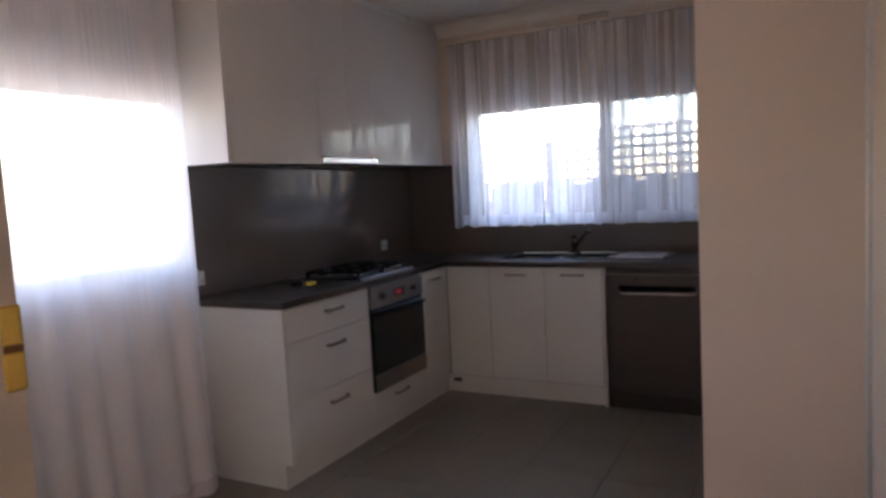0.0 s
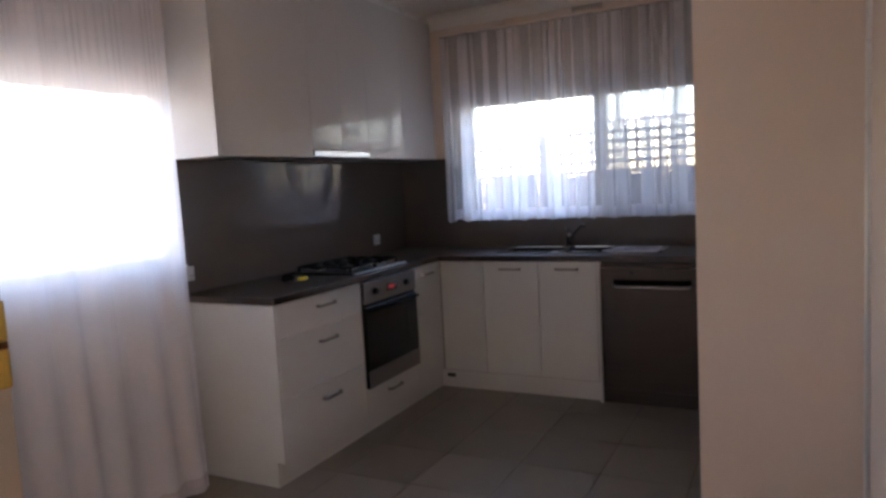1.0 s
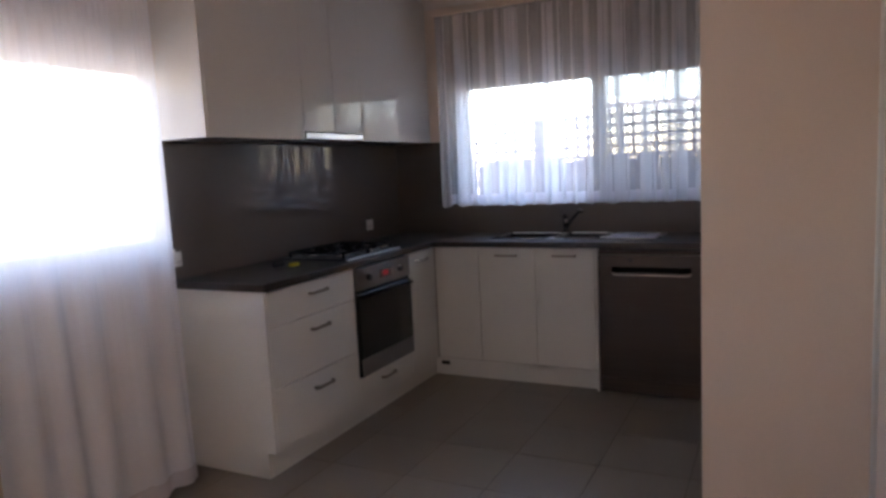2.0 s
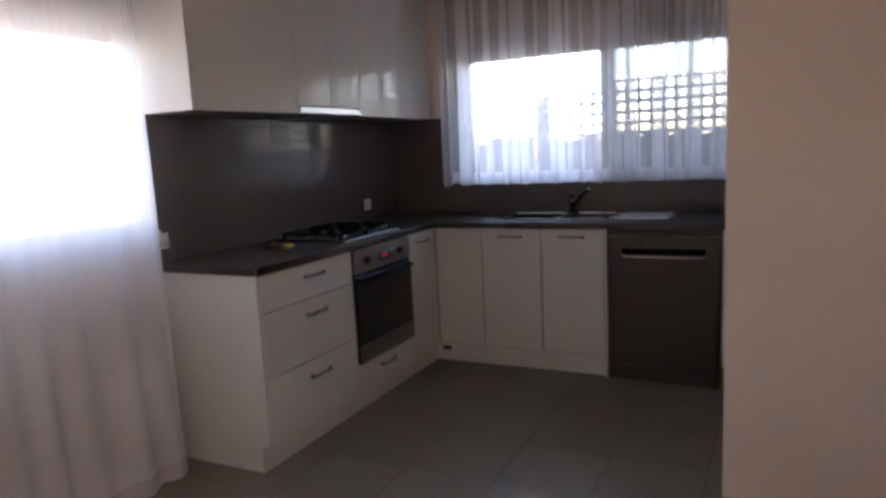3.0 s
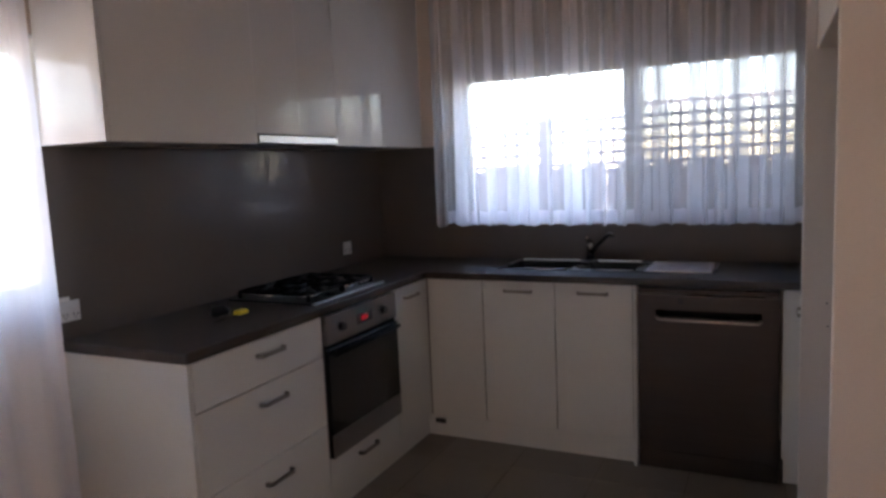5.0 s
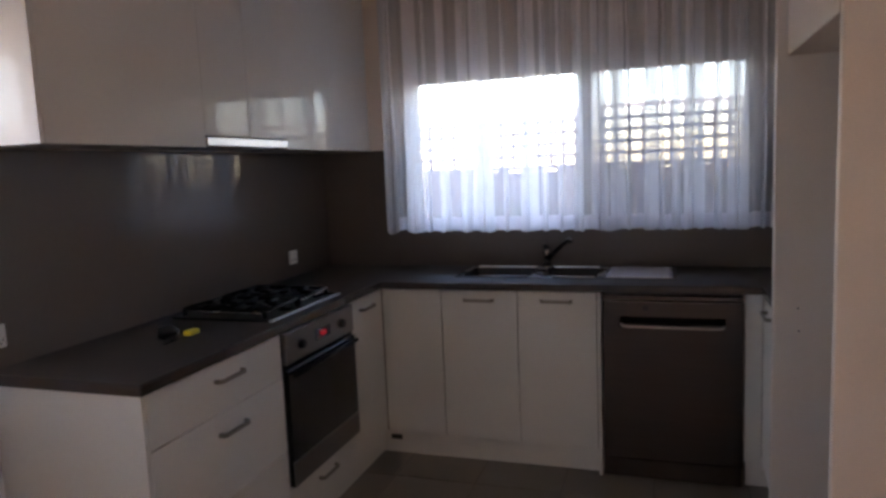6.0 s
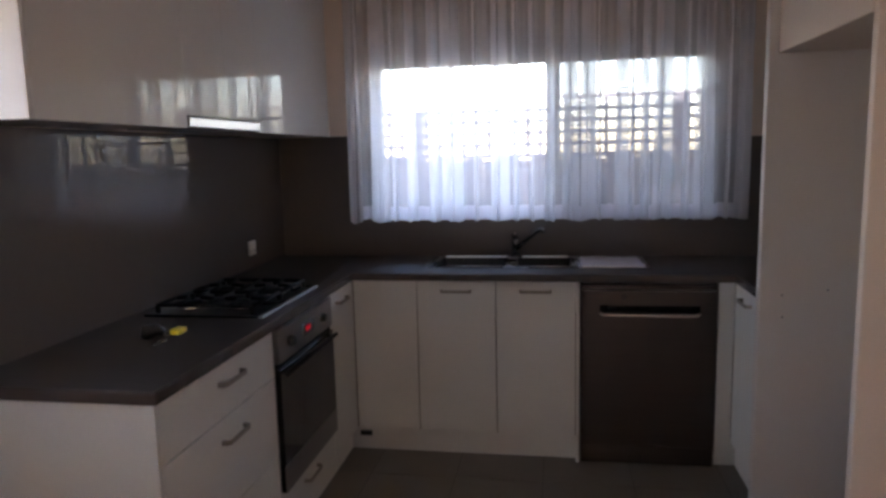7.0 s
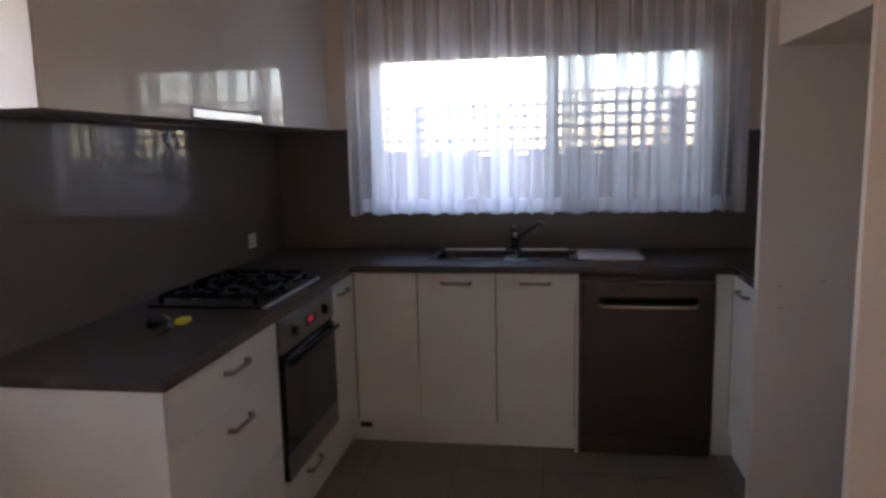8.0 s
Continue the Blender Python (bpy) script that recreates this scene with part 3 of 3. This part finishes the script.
for y in (-1.49, -0.995):
    tube(oh, [(FX + 0.014, y, 0.703), (FX + 0.038, y, 0.703)], 0.007, 10)
part("door_handle", oh, M_MATT, dr, "black bar handle")

hb = thing("gas_cooktop", "steel gas cooktop with black cast iron trivets", "cooktop")
part("plate", boxes((0.075, 0.525, -1.535, -0.95, BZ1, BZ1 + 0.009), bevel=0.004, segs=2), M_HOB, hb)
part("front_strip", boxes((0.528, 0.548, -1.535, -0.95, BZ1, BZ1 + 0.011), bevel=0.004, segs=2), M_TRIMSTEEL, hb, "polished steel front strip")
burners = ((0.19, -1.39, 0.045), (0.19, -1.10, 0.037), (0.40, -1.39, 0.037), (0.40, -1.12, 0.05))
for x, y, r in burners:
    b = part("burner", tube(bmesh.new(), [(x, y, BZ1 + 0.008), (x, y, BZ1 + 0.02), (x, y, BZ1 + 0.022)], [r * 1.45, r * 1.2, r * 0.8], 24), M_CHROME, hb)
    part("burner_cap", tube(bmesh.new(), [(x, y, BZ1 + 0.0225), (x, y, BZ1 + 0.030), (x, y, BZ1 + 0.033)], [r * 0.86, r * 0.84, r * 0.6], 24), M_IRON, b)
for y0, y1 in ((-1.50, -1.25), (-1.238, -0.985)):
    g = bmesh.new()
    z = BZ1 + 0.038
    for a, b in (((0.115, y0), (0.49, y0)), ((0.115, y1), (0.49, y1)), ((0.115, y0), (0.115, y1)), ((0.49, y0), (0.49, y1)), ((0.298, y0), (0.298, y1))):
        tube(g, [(*a, z), (*b, z)], 0.008, 8)
    ym = (y0 + y1) / 2
    for x in (0.19, 0.40):
        for dx, dy in ((0.03, 0), (-0.03, 0), (0, 0.03), (0, -0.03)):
            e = (x + (0.085 if dx > 0 else -0.075 if dx < 0 else 0), ym + (y1 - ym) * (1 if dy > 0 else -1 if dy < 0 else 0))
            tube(g, [(*e, z), (x + dx, ym + dy, z + 0.004)], 0.0075, 8)
    for x in (0.115, 0.49):
        for y in (y0, y1):
            tube(g, [(x, y, BZ1 + 0.006), (x, y, z)], 0.010, 8)
    part("trivet", g, M_IRON, hb, "black cast iron trivet")
for i in range(4):
    part("control_knob", tube(bmesh.new(), [(0.475, -1.06 + i * 0.033, BZ1 + 0.009), (0.475, -1.06 + i * 0.033, BZ1 + 0.026), (0.475, -1.06 + i * 0.033, BZ1 + 0.029)], [0.013, 0.012, 0.009], 16), M_CHROME, hb)

# ---- sink and tap ----
sk = thing("double_sink", "stainless steel double bowl sink with ridged drainer", "sink")
RZ = BZ1 + 0.004
rim = bmesh.new()
bowls = ((0.977, 1.335), (1.385, 1.67))
for d in ((0.947, 0.977, -0.43, -0.055), (1.335, 1.385, -0.43, -0.055), (1.67, 1.69, -0.43, -0.055), (0.977, 1.335, -0.43, -0.39), (1.385, 1.67, -0.43, -0.39), (0.977, 1.335, -0.105, -0.055), (1.385, 1.67, -0.105, -0.055)):
    box(rim, *d, BZ1, RZ)
part("rim", rim, M_RIM, sk)
for x0, x1 in bowls:
    b = bmesh.new()
    y0, y1, z0 = -0.39, -0.105, 0.745
    up = [(x0, y0), (x1, y0), (x1, y1), (x0, y1)]
    lo = [(x0 + 0.02, y0 + 0.02), (x1 - 0.02, y0 + 0.02), (x1 - 0.02, y1 - 0.02), (x0 + 0.02, y1 - 0.02)]
    U, L = [b.verts.new((*p, RZ)) for p in up], [b.verts.new((*p, z0)) for p in lo]
    for k in range(4):
        b.faces.new((U[k], U[(k + 1) % 4], L[(k + 1) % 4], L[k]))
    b.faces.new(L)
    bmesh.ops.bevel(b, geom=[e for e in b.edges if not e.is_boundary], offset=0.025, segments=4, affect="EDGES", profile=0.5)
    for f in b.faces:
        f.smooth = True
    bw = part("bowl", b, M_BOWL, sk)
    part("waste", disc(bmesh.new(), ((x0 + x1) / 2, -0.25, z0), (0, 0, 1), 0.035, 0.004), M_CHROME, bw)
# Rear lips tilted and brighter than the rim, to draw its highlight line.
for a, b in bowls:
    lp = bmesh.new()
    prof = ((-0.106, RZ - 0.001), (-0.093, RZ + 0.009), (-0.084, RZ + 0.009), (-0.084, RZ - 0.001))
    q = [[lp.verts.new((x, y, z)) for y, z in prof] for x in (a + 0.012, b - 0.012)]
    lp.faces.new(q[0])
    lp.faces.new(q[1][::-1])
    for k in range(4):
        lp.faces.new((q[0][k], q[1][k], q[1][(k + 1) % 4], q[0][(k + 1) % 4]))
    bmesh.ops.recalc_face_normals(lp, faces=lp.faces)
    bmesh.ops.bevel(lp, geom=lp.edges[:], offset=0.002, segments=2, affect="EDGES")
    part("lip", lp, M_POLISH, sk, "polished raised rear rim")
    part("front_lip", tube(bmesh.new(), [(a + 0.01, -0.396, RZ - 0.001), (b - 0.01, -0.396, RZ - 0.001)], 0.005, 10), M_TAP, sk)
# Short bar added to give the bright glint behind the drainer.
part("glint_bar", tube(bmesh.new(), [(1.745, -0.058, BZ1 + 0.004), (1.885, -0.058, BZ1 + 0.004)], 0.006, 12), M_CHROME, sk, "short chrome bar added for the glint behind the drainer")
dn = part("drainer", boxes((1.69, 2.045, -0.43, -0.055, BZ1, BZ1 + 0.003)), M_RIM, sk)
for i in range(7):
    y = -0.395 + i * 0.048
    part("ridge", tube(bmesh.new(), [(1.705, y, BZ1 - 0.004), (1.73, y, BZ1 + 0.003), (2.005, y, BZ1 + 0.003), (2.03, y, BZ1 - 0.004)], 0.011, 12), M_DRAIN, dn, "polished drainer ridge")

tp = thing("mixer_tap", "chrome swivel mixer tap with raised spout", "tap", at=(1.372, -0.075, RZ))
part("base", tube(bmesh.new(), [(0, 0, 0), (0, 0, 0.008), (0, 0, 0.012)], [0.027, 0.026, 0.021], 24), M_TAP, tp)
part("body", tube(bmesh.new(), [(0, 0, 0.01), (0, 0, 0.085), (0, 0, 0.10)], [0.021, 0.021, 0.018], 20), M_TAP, tp)
part("spout", tube(bmesh.new(), [(0.012, -0.01, 0.05), (0.05, -0.05, 0.09), (0.10, -0.10, 0.135), (0.135, -0.14, 0.165), (0.148, -0.155, 0.168), (0.155, -0.162, 0.155)], [0.013, 0.012, 0.011, 0.011, 0.012, 0.012], 16), M_TAP, tp)
part("lever", tube(bmesh.new(), [(0, 0, 0.10), (-0.01, -0.005, 0.118), (-0.005, -0.04, 0.132), (0.0, -0.07, 0.137)], [0.018, 0.014, 0.008, 0.006], 14), M_TAP, tp)

# ---- dishwasher ----
dw = thing("dishwasher", "dark stainless steel dishwasher under the worktop", "dishwasher")
part("body", boxes((1.708, 2.322, FY + 0.03, -0.02, 0.03, 0.868)), M_BLACK, dw)
part("top_strip", boxes((1.710, 2.320, FY - 0.002, FY + 0.028, 0.838, 0.858), bevel=0.002), M_DARKSTEEL, dw, "dark steel top strip")
dd = part("door", boxes((1.714, 2.322, FY - 0.022, FY + 0.03, 0.078, 0.726), (1.714, 2.322, FY - 0.022, FY + 0.03, 0.764, 0.832), (1.714, 1.795, FY - 0.022, FY + 0.03, 0.726, 0.764), (2.246, 2.322, FY - 0.022, FY + 0.03, 0.726, 0.764)), M_DARKSTEEL, dw, "dark brushed steel door")
part("door_edge", boxes((1.714, 2.322, FY - 0.0235, FY + 0.02, 0.8325, 0.8365), bevel=0.001), M_PANEL, dd, "lighter folded top edge")
part("grip_recess", boxes((1.795, 2.246, FY + 0.012, FY + 0.029, 0.726, 0.764)), M_MATT, dd)
for x, s in ((1.795, 1), (2.246, -1)):
    part("grip_cheek", wedge_x(x, x + s * 0.035, FY - 0.021, FY + 0.012, 0.727, 0.763), M_MATT, dd)
part("grip_lip", tube(bmesh.new(), [(1.797, FY - 0.018, 0.729), (1.806, FY - 0.026, 0.721), (1.84, FY - 0.029, 0.719), (2.20, FY - 0.029, 0.719), (2.235, FY - 0.026, 0.721), (2.244, FY - 0.018, 0.729)], 0.0075, 12), M_LIP, dd, "steel grip lip")
part("badge", disc(bmesh.new(), (1.905, FY - 0.022, 0.806), (0, -1, 0), 0.014, 0.003), M_BLACK, dd, "small round badge")
part("plinth", boxes((1.712, 2.318, FY - 0.012, FY + 0.01, ZF + 0.014, 0.072)), M_DARKSTEEL, dw)
for x in (1.74, 2.28):
    part("foot", disc(bmesh.new(), (x, FY + 0.05, ZF), (0, 0, 1), 0.018, 0.062), M_BLACK, dw)


# ---- small things ----
def outlet(y, z):
    o = thing("power_outlet", "white double power outlet on the splashback", "power outlet", "power outlets", at=(0.008, y, z))
    part("plate", boxes((0, 0.009, -0.04, 0.04, -0.037, 0.037), bevel=0.003, segs=2), M_WHITEPL, o)
    for s in (-0.02, 0.02):
        part("switch", boxes((0.009, 0.013, s - 0.007, s + 0.007, 0.012, 0.028), bevel=0.0015), M_WHITEPL, o)
        part("socket", boxes((0.0085, 0.0095, s - 0.009, s - 0.006, -0.018, -0.006), (0.0085, 0.0095, s + 0.006, s + 0.009, -0.018, -0.006), (0.0085, 0.0095, s - 0.0015, s + 0.0015, -0.028, -0.02)), M_BLACK, o)
    return o


outlet(-0.455, 1.02)
outlet(-2.258, 1.015)

ks = thing("keys", "bunch of keys with yellow tag on the worktop", "keys", at=(0.315, -1.79, BZ1))
fob = tube(bmesh.new(), [(-0.05, -0.03, 0.002), (-0.045, -0.027, 0.022), (-0.02, -0.01, 0.026), (0.0, 0.0, 0.016)], [0.018, 0.026, 0.022, 0.010], 14)
part("fob", fob, M_BLACK, ks, "black plastic key fob")
part("tag", boxes((0.014, 0.05, 0.004, 0.058, 0.003, 0.022), bevel=0.006, segs=3), M_YELLOW, ks, "yellow plastic tag")
ring = [(0.005 + 0.016 * math.cos(a), 0.016 * math.sin(a), 0.006) for a in [2 * math.pi * i / 16 for i in range(17)]]
part("ring", tube(bmesh.new(), ring, 0.0018, 8), M_CHROME, ks)
ky = bmesh.new()
tube(ky, [(0.03, -0.06, 0.001), (0.03, -0.06, 0.004)], 0.013, 16)
box(ky, 0.028, 0.036, -0.115, -0.05, 0.001, 0.0035)
part("key", ky, M_CHROME, ks, "silver door key")

v = thing("wall_vent", "cream plaster wall vent high above the curtain", "vent", at=(1.43, 0, 2.515))
part("frame", boxes((0, 0.21, -0.012, 0, 0, 0.012), (0, 0.21, -0.012, 0, 0.043, 0.055), (0, 0.012, -0.012, 0, 0.012, 0.043), (0.198, 0.21, -0.012, 0, 0.012, 0.043), bevel=0.002), M_VENT, v)
for i in range(8):
    part("slat", boxes((0.02 + i * 0.0225, 0.03 + i * 0.0225, -0.009, -0.001, 0.012, 0.043)), M_VENT, v)

# open door leaf with a brass lock set at its free edge
dl = thing("door_1", "open cream painted door with brass lock plates", "door")
dl["kind"] = "structure"
part("leaf", boxes((0, 0.80, -0.019, 0.019, ZF + 0.008, 2.02), bevel=0.003, segs=2), M_DOOR, dl)
for z0, z1 in ((0.762, 0.905), (0.930, 1.078)):
    part("lock_plate", boxes((0.735, 0.808, -0.028, 0.027, z0, z1), bevel=0.010, segs=3), M_BRASS, dl, "brass wrap-around lock plate")
# brown block that fills the gap between the two plates
part("lock_gap", boxes((0.74, 0.806, -0.0225, 0.0225, 0.905, 0.930)), M_BROWNGAP, dl, "brown filling of the gap between the lock plates")
dl.matrix_world = Matrix.Translation((0.072, -4.115, 0)) @ Matrix.Rotation(math.atan2(0.775, 0.19), 4, "Z")

# ---- yard behind the kitchen ----
FYD = 2.6
fc = thing("paling_fence", "weathered timber paling fence topped with lattice", "fence", at=(0, FYD, -0.3))
for z in (0.35, 0.95, 1.5):
    part("rail", boxes((-5, 8, 0.02, 0.06, z - 0.04, z + 0.04)), M_FENCE, fc)
for i in range(6):
    x = -4.5 + 2.4 * i
    part("post", boxes((x - 0.05, x + 0.05, 0.02, 0.12, 0, 2.27), bevel=0.004), M_FENCE, fc)
rnd = random.Random(5)
me_pal = [mesh("paling", boxes((-0.056, 0.056, -0.012 - 0.006 * k, 0.0 - 0.006 * k, 0, 1.72 + 0.01 * k)), M_FENCE) for k in range(3)]
for i in range(108):
    p = new("paling", me_pal[i % 3])
    p.parent = fc
    p.location = (-4.4 + i * 0.112, -0.002 if i % 2 else 0.016, rnd.uniform(-0.008, 0.008))
lt = part("lattice_frame", boxes((-4.5, 7.7, 0.0, 0.035, 1.73, 1.77), (-4.5, 7.7, 0.0, 0.035, 2.255, 2.29)), M_FENCE, fc)
me_h = mesh("slat", boxes((-4.5, 7.7, 0.006, 0.014, -0.017, 0.017)), M_FENCE)
for z in (1.855, 1.96, 2.065, 2.165):
    p = new("slat", me_h)
    p.parent, p.location = lt, (0, 0, z)
me_v = mesh("slat", boxes((-0.017, 0.017, 0.015, 0.023, 1.75, 2.27)), M_FENCE)
for i in range(102):
    p = new("slat", me_v)
    p.parent, p.location = lt, (-4.45 + i * 0.118, 0, 0)


def strappy_plant(x, y, height, n, seed):
    """A stem with a head of long arching blades."""
    rn = random.Random(seed)
    t = thing("strappy_plant", "spiky strap-leaved garden plant before the fence", "plant", "yard plants", at=(x, y, -0.3))
    part("stem", tube(bmesh.new(), [(0, 0, 0), (0.02, 0.01, height * 0.5), (0.0, 0.0, height)], [0.04, 0.03, 0.022], 10), M_STEM, t)
    for i in range(n):
        a, up = rn.uniform(0, 6.28), rn.uniform(0.2, 1.3)
        ln, wd = rn.uniform(0.35, 0.62), rn.uniform(0.012, 0.022)
        d = Vector((math.cos(a), math.sin(a), 0))
        s = d.cross(Vector((0, 0, 1)))
        b = bmesh.new()
        prev = None
        for k in range(6):
            f = k / 5
            p = Vector((0, 0, height - 0.06 + 0.05 * rn.random())) + d * ln * f * math.cos(up) * (1 + 0.3 * f) + Vector((0, 0, ln * (f * math.sin(up) - 0.55 * f * f)))
            w = wd * (0.5 + 1.6 * f * (1 - f) + 0.05) * (1 - f * 0.8)
            row = [b.verts.new(p - s * w), b.verts.new(p - Vector((0, 0, w * 0.4))), b.verts.new(p + s * w)]
            if prev:
                for q in (0, 1):
                    b.faces.new((prev[q], prev[q + 1], row[q + 1], row[q]))
            prev = row
        part("leaf", b, M_LEAF, t)
    return t


strappy_plant(2.44, 1.75, 1.55, 26, 2)
strappy_plant(1.15, 1.9, 1.05, 26, 4)
strappy_plant(0.75, 2.1, 1.3, 22, 8)

# ---- floor, laid tile by tile ----
fl = structure("floor", boxes((-T, XR + T, YB - T, T, -0.14, ZF - 0.002)), M_GROUT, "grey porcelain tiled floor with dark joints", "floor")
P = 0.41
rt = random.Random(7)
cut = {}
for i in range(-4, 4):
    for j in range(-13, 4):
        x0, x1 = max(1.53 + i * P, 0.0), min(1.53 + (i + 1) * P, XR)
        y0, y1 = max(-1.61 + j * P, YB), min(-1.61 + (j + 1) * P, 0.0)
        if x1 - x0 < 0.02 or y1 - y0 < 0.02:
            continue
        key = (round(x1 - x0, 3), round(y1 - y0, 3))
        if key not in cut:
            cut[key] = mesh("tile", boxes((0.002, key[0] - 0.002, 0.002, key[1] - 0.002, -0.012, 0.0), bevel=0.0008), M_TILE)
        t = new("tile", cut[key])
        t.parent = fl
        t.location = (x0, y0, ZF + rt.uniform(-0.0002, 0.0002))
